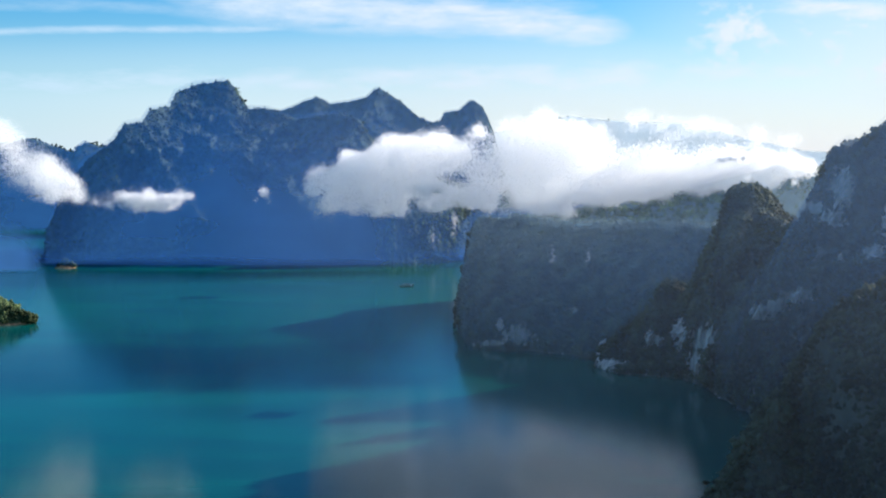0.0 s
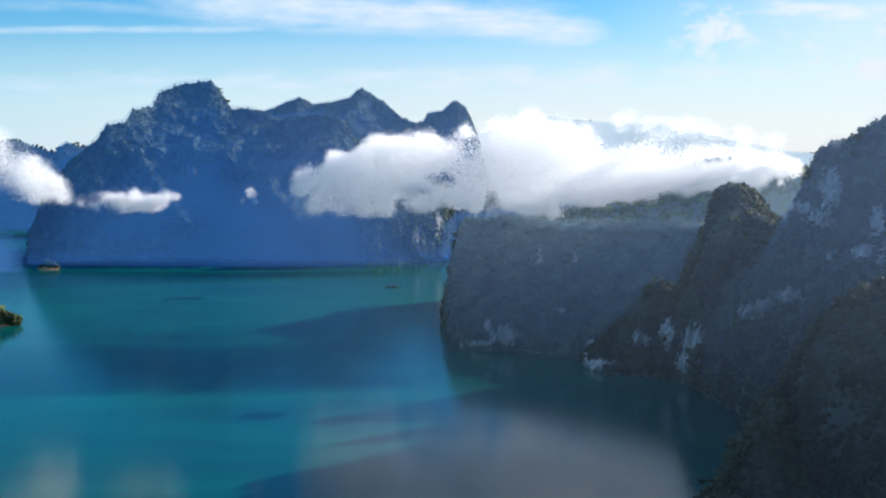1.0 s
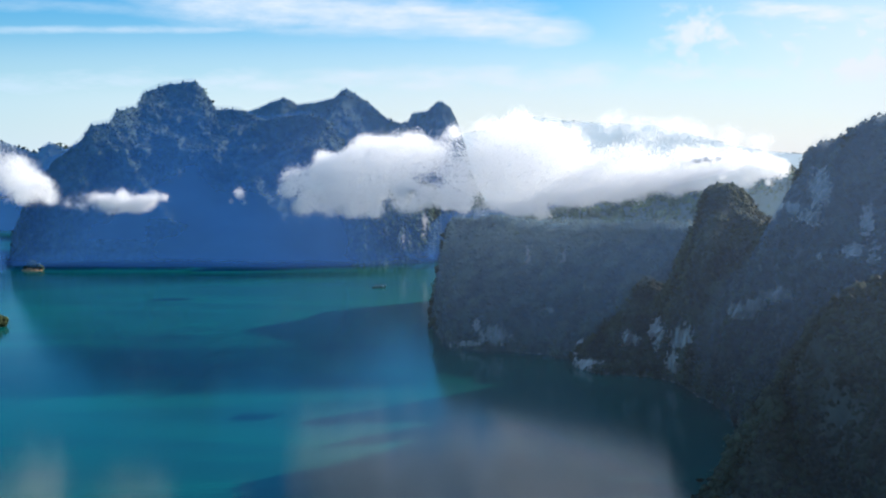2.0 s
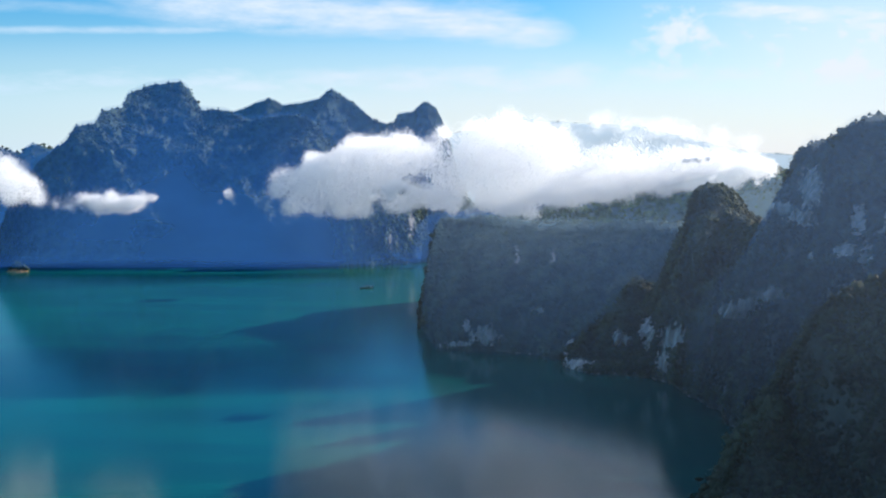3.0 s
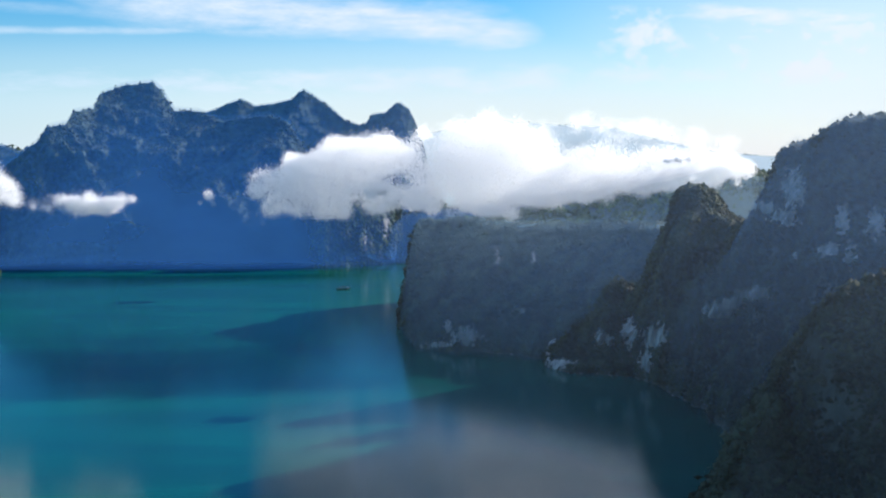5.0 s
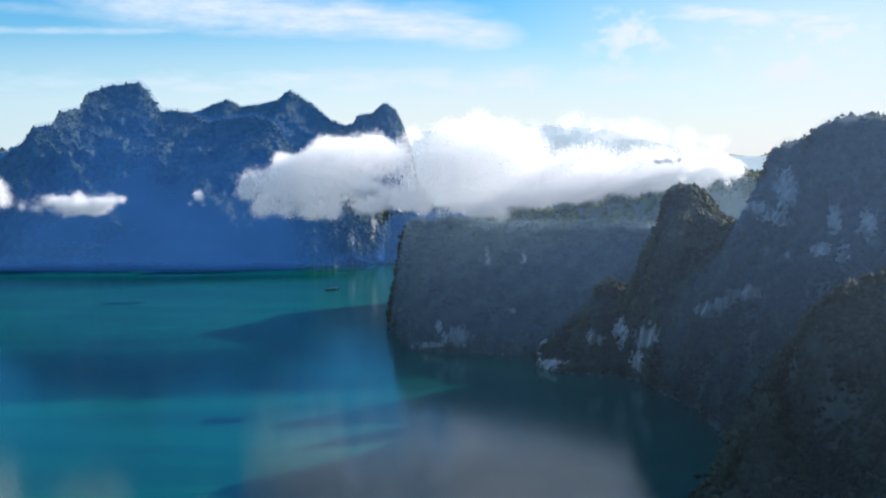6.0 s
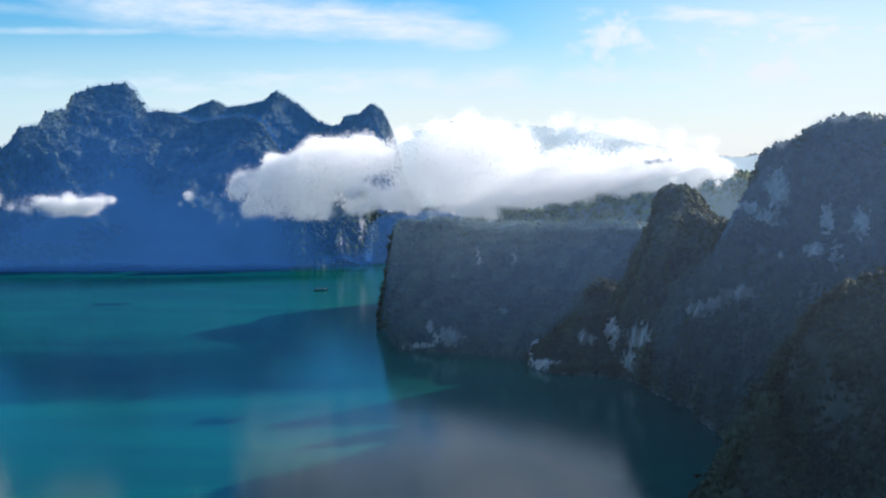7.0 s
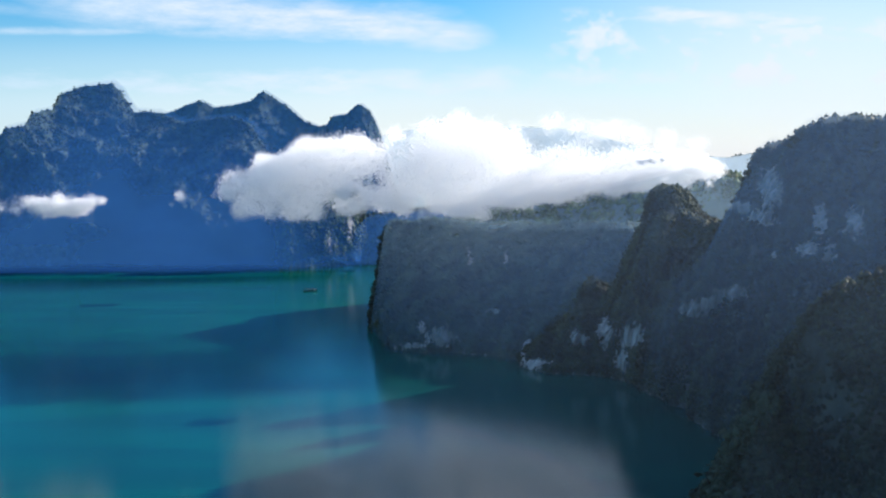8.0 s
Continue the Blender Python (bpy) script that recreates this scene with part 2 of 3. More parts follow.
def spread(line, n):
    """n places along a line, evenly by plan length with a little for height."""
    line = np.array(line, float)
    step = np.diff(line, axis=0)
    far = np.hypot(step[:, 0], step[:, 1]) + (0.5 * np.abs(step[:, 2]) if line.shape[1] > 2 else 0) + 1e-3
    at = np.r_[0, np.cumsum(far)]
    return np.stack([np.interp(np.linspace(0, at[-1], n), at, c) for c in line.T], 1)


def ridge(crest, foot, back, nu, nv, nb, bow=1.8, crag=12.0, length=60.0, bump=1.2, plateau=3.0, base=-4.0, seed=0, sway=0.0, ribs=0.35, ledge=0.0, step=16.0, lift=8, puff=None):
    """A grid over a ridge: up the craggy front from its foot to the crest, and down the back.
    crag: how far spurs stand out; ribs: share of fine flutes; ledge: depth of the terraces, one each step metres; puff: a smooth skin that far out instead."""
    c, f, b = spread(crest, nu), spread(foot, nu), spread(back, nu)
    c[:, 2] += sway * fbm(c / 22 + seed, 3) * np.clip(c[:, 2] / 60, 0, 1)
    out = f - c[:, :2]
    out /= np.linalg.norm(out, axis=1)[:, None] + 1e-6
    for _ in range(12):
        out[1:-1] = (out[:-2] + out[1:-1] + out[2:]) / 3
    v = np.linspace(0, 1, nv)
    up = v[None, :, None]
    xy = f[:, None] * (1 - up**bow) + c[:, None, :2] * up**bow
    z = base + (c[:, None, 2] - base) * v[None]
    front = np.concatenate([xy, z[..., None]], 2)
    q = front.reshape(-1, 3)
    shape = q / (length, length, length * 2.6) + seed * 7.7
    folds = 1 - 2.2 * np.abs(fbm(shape, 4, 0.5))
    flutes = fbm(q / (length * 0.2, length * 0.2, length * 0.8) + seed, 4, 0.58)
    env = (0.1 + 0.9 * np.sin(np.pi * np.minimum(v * 1.1, 1)) ** 0.7) * (1 - v**lift)
    level = q[:, 2] / step + 1.5 * fbm(q / (length * 0.9, length * 0.9, length * 2) + seed + 3, 3)
    rung = level - np.floor(level)
    terrace = np.where(rung < 0.82, rung / 0.82, (1 - rung) / 0.18) - 0.5
    terrace *= np.clip(0.6 + 1.2 * fbm(q / (length * 0.5, length * 0.5, length * 0.5) + seed + 9, 2), 0, 1.2)
    push = (crag * folds + ribs * crag * flutes + ledge * terrace).reshape(nu, nv) * env[None] * np.minimum(1, c[:, 2:3] / 40 + 0.1)
    if puff is not None:
        push = puff * env[None] * np.minimum(1, c[:, 2:3] / 40 + 0.1)
    front[..., :2] += out[:, None] * push[..., None]
    w = np.linspace(0, 1, nb + 1)[1:]
    bxy = c[:, None, :2] * (1 - w[None, :, None]) + b[:, None] * w[None, :, None]
    bz = base + (c[:, None, 2] - base) * (1 - w[None] ** plateau)
    behind = np.concatenate([bxy, bz[..., None]], 2)
    grid = np.concatenate([front, behind], 1)
    q = grid.reshape(-1, 3)
    lump = np.stack([fbm(q / 9 + 5, 3), fbm(q / 9 + 40, 3), fbm(q / 9 + 80, 3)], 1)
    q = q + bump * lump * (1.0, 1.0, 1.3)
    return q.reshape(grid.shape)


def quads(nu, nv):
    i = (np.arange(nu - 1)[:, None] * nv + np.arange(nv - 1)[None]).ravel()
    return np.stack([i, i + nv, i + nv + 1, i + 1], 1)


def bare_mask(grid, spots):
    """How bare the stone is: spots of (x, y, z, breadth, height) laid on as seen from the camera, and a pale line at
    the water.
    """
    q = grid.reshape(-1, 3)
    bare = np.zeros(len(q))
    for x, y, z, breadth, height in spots:
        over = ((q[:, 0] + 20) / q[:, 1] - (x + 20) / y) * y / (1.12 * breadth)
        up = ((q[:, 2] - 150) / q[:, 1] - (z - 150) / y) * y / (1.1 * height)
        bare = np.maximum(bare, np.exp(-over**2 - up**2) * (np.abs(q[:, 1] - y) < 90))
    return np.maximum(bare, 0.36 * np.exp(-((q[:, 2] - 0.5) / 1.2) ** 2))


LUMP = np.array([(1, 0, 0), (0, 1, 0), (-1, 0, 0), (0, -1, 0), (0, 0, 1), (0, 0, -0.8)], float)
LUMP_FACES = np.array([(0, 1, 4), (1, 2, 4), (2, 3, 4), (3, 0, 4), (1, 0, 5), (2, 1, 5), (3, 2, 5), (0, 3, 5)])


def foliage(grid, bare, count, clumps, crown, seed, keep=0.45, cling=0.22, sprays=6, hidden=9999):
    """Tree crowns over a ridge: each a heap of uneven leaf clumps with loose sprays round them."""
    rng = np.random.default_rng(seed)
    nu, nv, _ = grid.shape
    i, j = (x.ravel() for x in np.meshgrid(np.arange(nu - 1), np.arange(nv - 1), indexing="ij"))
    a, b, c = grid[i, j], grid[i + 1, j], grid[i, j + 1]
    cross = np.cross(b - a, c - a)
    area = np.linalg.norm(cross, axis=1)
    bald = bare.reshape(nu, nv)[i, j] + 0.3 * NOISE(a / (6, 6, 14))
    flat = np.abs(cross[:, 2]) / (area + 1e-6)
    gaps = np.clip(0.8 + 0.9 * fbm(a / 16 + seed, 3), 0.25, 1)
    chance = area * (a[:, 2] > 1.5) * (bald < keep) * gaps * np.clip(flat * 2.0, cling, 1) * (1 - 0.75 * (j > hidden))
    pick = rng.choice(len(a), count, p=chance / chance.sum())
    a, b, c = a[pick], b[pick], c[pick]
    n = len(a)
    mid = a + (b - a) * rng.random((n, 1)) + (c - a) * rng.random((n, 1))
    width = crown * rng.uniform(0.45, 1.25, n) * (1 + 0.35 * NOISE(mid / 30 + 60))
    mid[:, 2] += 0.2 * width
    way = rng.normal(size=(n, clumps, 3)) * (0.42, 0.42, 0.3) * width[:, None, None]
    at = (mid[:, None] + way).reshape(-1, 3)
    broad = (np.repeat(width, clumps) * rng.uniform(0.4, 0.75, n * clumps))[:, None, None] * rng.uniform(0.7, 1.2, (n * clumps, 1, 3))
    spin = rng.random(n * clumps) * 6.28
    ball = LUMP[None] * rng.uniform(0.7, 1.3, (n * clumps, 6, 1)) + 0.22 * rng.normal(size=(n * clumps, 6, 3))
    cs, sn = np.cos(spin)[:, None], np.sin(spin)[:, None]
    ball = np.stack([ball[..., 0] * cs - ball[..., 1] * sn, ball[..., 0] * sn + ball[..., 1] * cs, ball[..., 2]], 2)
    verts = (at[:, None] + ball * broad).reshape(-1, 3)
    faces = (np.arange(n * clumps)[:, None, None] * 6 + LUMP_FACES[None]).reshape(-1, 3)
    loose = mid[:, None] + rng.normal(size=(n, sprays, 3)) * (0.55, 0.55, 0.42) * width[:, None, None]
    leaf = loose.reshape(-1, 1, 3) + (np.repeat(width, sprays) * 0.2)[:, None, None] * rng.normal(size=(n * sprays, 3, 3))
    faces = np.concatenate([faces, len(verts) + np.arange(n * sprays * 3).reshape(-1, 3)])
    return mesh_of("forest", np.concatenate([verts, leaf.reshape(-1, 3)]), faces, True)


GROUND, AIR = {}, {}


def mountain(name, label, crest, foot, back, nu, nv, nb, trees, spots=(), seed=0, keep=0.45, mat=None, leaf=None, cling=0.22, **shape):
    """A limestone mountain: its rock, and the forest on it. trees: crowns, clumps in each, crown size."""
    top = tagged(new(name), label, "mountain")
    crest = [(x, y, z - 0.45 * trees[2] * min(1, max(0, z / 20))) for x, y, z in crest]
    grid = ridge(crest, foot, back, nu, nv, nb, seed=seed, **shape)
    me = mesh_of("rock", grid.reshape(-1, 3), quads(nu, nv + nb), True)
    bare = bare_mask(grid, spots)
    me.attributes.new("bare", "FLOAT", "POINT").data.foreach_set("value", bare.astype(np.float32))
    part("rock", me, mat or FOREST, top)
    wood = part("forest", foliage(grid, bare, *trees, seed=seed + 50, keep=keep, cling=cling, sprays=1 if trees[1] == 1 else 3, hidden=nv + nb // 3), leaf or LEAVES, top, "dense dark green tree crowns")
    tagged(wood, kind="stuff")
    GROUND[name] = grid[:, :nv]
    skin = shape.get("crag", 12.0) * (1 + 0.6 * shape.get("ribs", 0.35)) + 0.5 * shape.get("ledge", 0.0) + 0.6 * trees[2]
    AIR[name] = ridge(crest, foot, back, 90, 60, 1, **{**shape, "bump": 0.0, "puff": skin, "seed": seed})[:, :60]
    return top


# ---- the lake ----
bm = bmesh.new()
bmesh.ops.create_grid(bm, x_segments=40, y_segments=40, size=9000)
me = bpy.data.meshes.new("lake")
bm.to_mesh(me)
bm.free()
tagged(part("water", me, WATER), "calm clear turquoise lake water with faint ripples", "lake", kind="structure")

# ---- mountains, far to near ----
DISTANT_CREST = [(-303, 4300, 195), (16, 4300, 232), (106, 4300, 247), (244, 4300, 278), (313, 4300, 295), (412, 4300, 282), (550, 4300, 271),
    (727, 4300, 264), (806, 4300, 244), (943, 4300, 209), (1120, 4300, 169), (1316, 4300, 154), (1413, 4300, 171), (1627, 4300, 142), (2054, 4300, 100)]
mountain("distant_ridge", "low hazy blue forested ridge behind the cloud bank",
         DISTANT_CREST,
         [(-320, 3900), (800, 3900), (2080, 3900)], [(-320, 4700), (2080, 4700)], 200, 30, 8, (5000, 1, 8.0), crag=50, length=260, bow=1.1, seed=1)
LAKESIDE_CREST = [(-1922, 3200, 90), (-1658, 3200, 148), (-1459, 3200, 177), (-1337, 3200, 188), (-1245, 3200, 202), (-1187, 3200, 211), (-1162, 3200, 205),
    (-1124, 3200, 190), (-1046, 3100, 174), (-997, 3000, 191), (-980, 3000, 201), (-955, 3000, 189), (-934, 3000, 181), (-889, 2900, 192), (-862, 2900, 182), (-802, 2900, 130)]
mountain("lakeside_ridge", "blue forested ridge across the far lake",
         LAKESIDE_CREST,
         [(-1922, 2960), (-1100, 2900), (-780, 2700)], [(-1922, 3600), (-800, 3400)], 240, 50, 12, (5000, 1, 7.0), crag=45, length=160, bow=1.2, seed=2)
PEAKS_CREST = [(-515, 2690, 218), (-451, 2690, 257), (-413, 2690, 270), (-382, 2690, 284), (-360, 2690, 290), (-332, 2690, 275), (-289, 2700, 281), (-252, 2700, 289),
    (-234, 2704, 307), (-224, 2704, 310), (-201, 2700, 295), (-169, 2680, 273), (-136, 2640, 242), (-101, 2600, 228), (-85, 2560, 233), (-74, 2530, 248),
    (-46, 2515, 251), (-25, 2512, 269), (-14, 2512, 271), (4, 2510, 256), (16, 2500, 230), (28, 2490, 197), (54, 2450, 83)]
mountain("back_peaks", "steep forested karst peaks with rounded summits",
         PEAKS_CREST,
         [(-560, 2350), (-200, 2330), (100, 2300)], [(-600, 3000), (150, 2800)], 320, 90, 20, (10000, 1, 3.6), crag=45, length=120, bow=0.9, plateau=0.8, seed=3)
MASSIF_CREST = [(-653, 1790, 8), (-653, 1810, 54), (-644, 1850, 100), (-624, 1900, 151), (-587, 1930, 185), (-571, 1940, 210), (-547, 1960, 216), (-545, 2000, 236),
    (-526, 2050, 243), (-526, 2100, 269), (-498, 2140, 286), (-447, 2148, 292), (-430, 2140, 279), (-420, 2132, 262), (-405, 2120, 243), (-364, 2110, 240), (-317, 2090, 223),
    (-239, 2050, 231), (-201, 2034, 217), (-170, 1990, 169), (-101, 1930, 130), (-46, 1880, 120), (-25, 1874, 112), (-19, 1870, 96), (-17, 1864, 52), (-17, 1855, -2)]
mountain("far_massif", "broad forested limestone massif rising from the lake",
         MASSIF_CREST,
         [(-664, 1800), (-546, 1778), (-374, 1760), (-206, 1750), (-140, 1762), (-85, 1800), (-45, 1830), (-17, 1850)], [(-600, 2100), (-500, 2500), (-200, 2350), (20, 1900)],
         420, 150, 30, (34000, 1, 3.4), crag=80, length=170, bow=0.92, ribs=0.45, ledge=10, step=38, bump=2.0, lift=12, plateau=0.6, seed=4)
mountain("sunlit_buttress", "ribbed green limestone buttress in the morning sun",
         [(-160, 1800, 60), (-135, 1792, 112), (-104, 1806, 114), (-74, 1826, 108), (-48, 1842, 98), (-28, 1850, 72), (-15, 1852, 40), (-12, 1850, -2)],
         [(-160, 1750), (-128, 1728), (-98, 1748), (-68, 1770), (-40, 1792), (-13, 1815)], [(-160, 1860), (-100, 1880), (-14, 1880)], 150, 90, 20, (6000, 1, 3.6), [(-70, 1750, 40, 9, 22), (-40, 1765, 55, 6, 20)],
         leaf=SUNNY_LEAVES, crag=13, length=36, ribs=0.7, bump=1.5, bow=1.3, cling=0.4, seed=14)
SHORE_HILL_CREST = [(-46, 1880, -1), (-33, 1900, 50), (-11, 1900, 68), (42, 1900, 73), (95, 1900, 78), (173, 1900, 82), (305, 1900, 76), (479, 1900, 61)]
mountain("shore_hill", "dark blue forested hill at the lake's far shore",
         SHORE_HILL_CREST,
         [(-40, 1820), (100, 1800), (480, 1800)], [(-40, 2100), (480, 2100)], 160, 60, 12, (4000, 1, 5.5), crag=16, length=70, bow=1.4, seed=5)
PLATEAU_CREST = [(-25, 1168, -7), (-15, 1175, 42), (-8, 1180, 84), (-2, 1180, 90), (26, 1170, 93), (44, 1150, 93), (56, 1130, 90), (80, 1100, 89), (121, 1060, 91),
    (162, 1010, 95), (185, 960, 94), (205, 930, 87)]
mountain("plateau_cliff", "flat-topped limestone headland with sheer dark cliffs",
         PLATEAU_CREST,
         [(-25, 1118), (-9, 974), (12, 954), (34, 948), (57, 935), (80, 912), (115, 895), (150, 880)], [(-18, 1235), (60, 1330), (200, 1360), (420, 1150)],
         260, 110, 34, (15000, 2, 3.4), [(28, 949, 12, 11, 9), (59, 1032, 68, 3.3, 7), (87, 1006, 68, 2.7, 6), (68, 942, 32, 6, 3), (8, 961, 4, 11, 2.6), (13, 955, 19, 4, 7)], keep=0.33, mat=KARST, leaf=OLIVE, cling=0.55, ribs=0.5, bump=0.9, crag=15, length=48, ledge=6, step=20, bow=2.0, sway=3.0, seed=6)
CLOUD_HILL_CREST = [(27, 1250, 84), (52, 1300, 86), (89, 1300, 93), (136, 1300, 105), (178, 1300, 111), (229, 1250, 122), (263, 1200, 133), (281, 1150, 142),
    (296, 1100, 136), (312, 1050, 125), (342, 1000, 121)]
mountain("cloud_hill", "forested hill with its top in the cloud",
         CLOUD_HILL_CREST,
         [(40, 1190), (120, 1080), (200, 1000), (250, 930), (320, 880)], [(40, 1345), (300, 1400), (480, 1150)], 220, 60, 20, (7000, 2, 5.2),
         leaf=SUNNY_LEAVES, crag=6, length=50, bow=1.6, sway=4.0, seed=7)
TOWER_CREST = [(82, 895, -3), (86, 892, 16), (96, 890, 22), (106, 888, 33), (122, 887, 47), (133, 887, 61), (140, 880, 58), (144, 870, 52), (148, 856, 64), (153, 850, 81),
    (160, 846, 97), (166, 843, 113), (169, 842, 125), (173, 841, 129), (179, 841, 131), (185, 838, 128), (187, 835, 119), (191, 830, 113), (197, 820, 109), (202, 805, 102)]
mountain("rock_tower", "dark limestone tower with a domed wooded top and pale bare faces",
         TOWER_CREST,
         [(79, 870), (92, 851), (108, 840), (137, 827), (148, 786), (154, 740)], [(90, 960), (150, 960), (230, 900), (260, 850)],
         240, 120, 26, (13000, 2, 2.8), [(117, 844, 24, 9, 6), (134, 830, 30, 5.5, 13), (148, 811, 30, 9, 9), (142, 813, 13, 5.4, 8), (85, 876, 19, 6, 4), (90, 858, 5, 10, 4), (84, 880, 9, 2.2, 8)], keep=0.33, mat=KARST, leaf=OLIVE, cling=0.55, ribs=0.5, bump=0.9, crag=11, length=38, ledge=4, step=16, bow=1.6, seed=8)
CLIFF_CREST = [(198, 810, 100), (200, 780, 107), (202, 760, 120), (206, 750, 133), (208, 745, 147), (209, 740, 153), (213, 737, 157), (218, 735, 160), (222, 730, 159),
    (228, 720, 165), (230, 705, 170), (239, 700, 173), (249, 690, 173), (256, 680, 170), (262, 670, 173), (270, 640, 175), (285, 600, 179), (316, 560, 181)]
mountain("great_cliff", "towering dark limestone cliff with pale scars and wooded crest",
         CLIFF_CREST,
         [(150, 775), (155, 740), (155, 700), (155, 650), (165, 600), (190, 540), (230, 500)], [(260, 860), (320, 780), (380, 700), (400, 600)],
         240, 150, 26, (24000, 2, 2.4), [(166, 721, 59, 9, 5), (169, 698, 66, 8.6, 5), (175, 681, 73, 10, 5), (207, 707, 132, 7, 13), (193, 680, 116, 8.4, 5.4),
          (213, 644, 115, 4.4, 11), (210, 624, 99, 3.2, 8), (205, 643, 101, 6.6, 4), (191, 654, 96, 2.2, 2.2), (193, 712, 120, 5.6, 4), (219, 613, 115, 5, 9)], keep=0.33, mat=KARST, leaf=OLIVE, cling=0.55, ribs=0.5, bump=0.9, crag=15, length=48, ledge=6, step=20, bow=1.5, seed=9)
# unseen peak, added to cast the second pointed shadow on the lake
mountain("shadow_peak", "unseen wooded peak added behind the great cliff to cast a shadow",
         [(238, 852, 20), (256, 842, 120), (268, 834, 160), (274, 831, 172), (281, 827, 160), (292, 820, 120), (310, 810, 30)],
         [(225, 838), (255, 815), (300, 795)], [(250, 875), (290, 860), (325, 830)], 60, 40, 20, (1200, 2, 4.0), mat=KARST, leaf=OLIVE, crag=5, length=40, bow=1.4, seed=13)
SLOPE_CREST = [(65, 370, 32), (77, 370, 50), (86, 375, 63), (93, 385, 70), (101, 398, 73), (104, 395, 82), (107, 390, 92), (110, 382, 101), (113, 380, 103), (118, 378, 107),
    (124, 376, 109), (134, 370, 115), (156, 360, 125), (193, 340, 131)]
mountain("near_slope", "near forested hillside in deep shade",
         SLOPE_CREST,
         [(52, 350), (70, 335), (90, 315), (130, 295), (200, 270)], [(60, 400), (110, 450), (160, 470), (240, 430)], 190, 110, 30, (10000, 3, 2.7), [(98, 384, 63, 1.2, 1.8), (100, 370, 54, 0.9, 1.3), (100, 374, 56, 0.9, 1.3)],
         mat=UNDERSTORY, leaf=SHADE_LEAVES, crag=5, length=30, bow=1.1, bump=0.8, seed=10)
mountain("wooded_island", "small wooded island with a sandy shore",
         [(-417, 1110, 1), (-421, 1108, 6), (-430, 1106, 11), (-446, 1105, 19), (-479, 1110, 31), (-526, 1120, 32), (-586, 1120, 13), (-614, 1120, -2)],
         [(-414, 1118), (-429, 1102), (-441, 1091), (-485, 1073), (-598, 1090)], [(-418, 1135), (-480, 1170), (-600, 1150)], 140, 50, 20, (2200, 4, 3.6), [(-450, 1095, 1, 160, 2.0)],
         mat=SHORE, leaf=SUNNY_LEAVES, crag=2, length=30, bow=0.9, seed=11)


# ---- clouds ----
def cloud(name, label, blobs, y, deep, count, seed, flake=0.5, wear=0.62, thin=1.0, lean=0.1, grain=1.0):
    """A cloud as very many tiny flakes of vapour, close in the middle and thinning out at the rim. blobs: x, z, radius."""
    rng = np.random.default_rng(seed)
    blobs = np.array(blobs, float)
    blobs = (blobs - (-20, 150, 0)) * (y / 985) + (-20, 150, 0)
    rad = blobs[:, 2]
    pick = rng.choice(len(blobs), count, p=rad**2 / (rad**2).sum())
    r = rad[pick][:, None]
    way = rng.normal(size=(count, 3))
    way *= (rng.random((count, 1)) ** 0.45) * 1.7 / np.linalg.norm(way, axis=1)[:, None]
    p = np.stack([blobs[pick, 0], np.full(count, y), blobs[pick, 1]], 1) + way * r
    field = np.zeros(count)
    for x, z, radius in blobs:
        field += np.exp(-1.7 * (((p[:, 0] - x) ** 2 + (p[:, 2] - z) ** 2) / radius**2)) * 1.1
    field = np.minimum(field, 1.4) - 0.26 * np.linalg.norm(way, axis=1) ** 2
    thick = field + wear * fbm(p / (24 * grain, 24 * grain, 18 * grain) + seed, 5, 0.53) - lean
    keep = rng.random(count) < thin * np.clip(thick * 0.85, 0, 1) ** 1.9
    # the bank reaches back from its front, widening along the camera's sight lines
    p, rim = p[keep], np.clip(0.35 + 0.75 * thick[keep], 0.4, 1)[:, None, None]
    far = 1 + deep / y * rng.random((len(p), 1)) ** 2
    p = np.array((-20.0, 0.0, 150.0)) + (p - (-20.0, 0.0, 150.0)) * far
    shape = rng.normal(size=(len(p), 3, 3))
    shape -= 0.8 * (shape @ np.array(SUN_WAY))[..., None] * np.array(SUN_WAY)
    tri = p[:, None] + 1.3 * flake * rim * rng.uniform(0.5, 1.3, (len(p), 1, 1)) * shape
    me = mesh_of("vapour", tri.reshape(-1, 3), np.arange(len(p) * 3).reshape(-1, 3))
    return tagged(part(name, me, VAPOUR), label, "cloud", kind="stuff")


BANK = [(-25, 122, 13), (-12, 116, 11), (-36, 114, 10), (5, 112, 9), (-140, 127, 12), (-128, 112, 10), (-106, 112, 12), (-86, 110, 11), (-68, 109, 10), (-48, 114, 10), (-110, 152, 9), (-130, 138, 16), (-116, 131, 19), (-121, 116, 10), (-93, 148, 13), (-91, 126, 20), (-68, 122, 18), (-75, 165, 12), (-52, 160, 18), (-43, 137, 23),
    (-30, 166, 8), (-15, 155, 21), (-1, 132, 23), (-3, 174, 8), (22, 146, 30), (45, 163, 27), (35, 128, 21), (67, 146, 33), (90, 159, 22), (95, 132, 23), (117, 141, 24),
    (136, 155, 19), (158, 146, 22), (149, 132, 15), (181, 150, 19), (203, 153, 19), (224, 147, 17), (244, 145, 16), (258, 140, 12),
    (24, 168, 20), (46, 180, 14), (74, 168, 20), (200, 134, 14), (228, 130, 12), (176, 128, 12), (-100, 138, 16), (-60, 142, 16),
    (30, 116, 11), (-84, 157, 11), (-64, 161, 13), (-62, 150, 13), (-104, 146, 13), (-30, 152, 15), (-38, 164, 12), (-80, 140, 14), (64, 126, 17), (125, 134, 17), (0, 120, 12)] + [(44 + 12 * k, 110 + 1.9 * k + 4 * math.sin(2.3 * k) + 3 * math.sin(5.1 * k), 10 + 3 * math.sin(1.7 * k)) for k in range(19)]
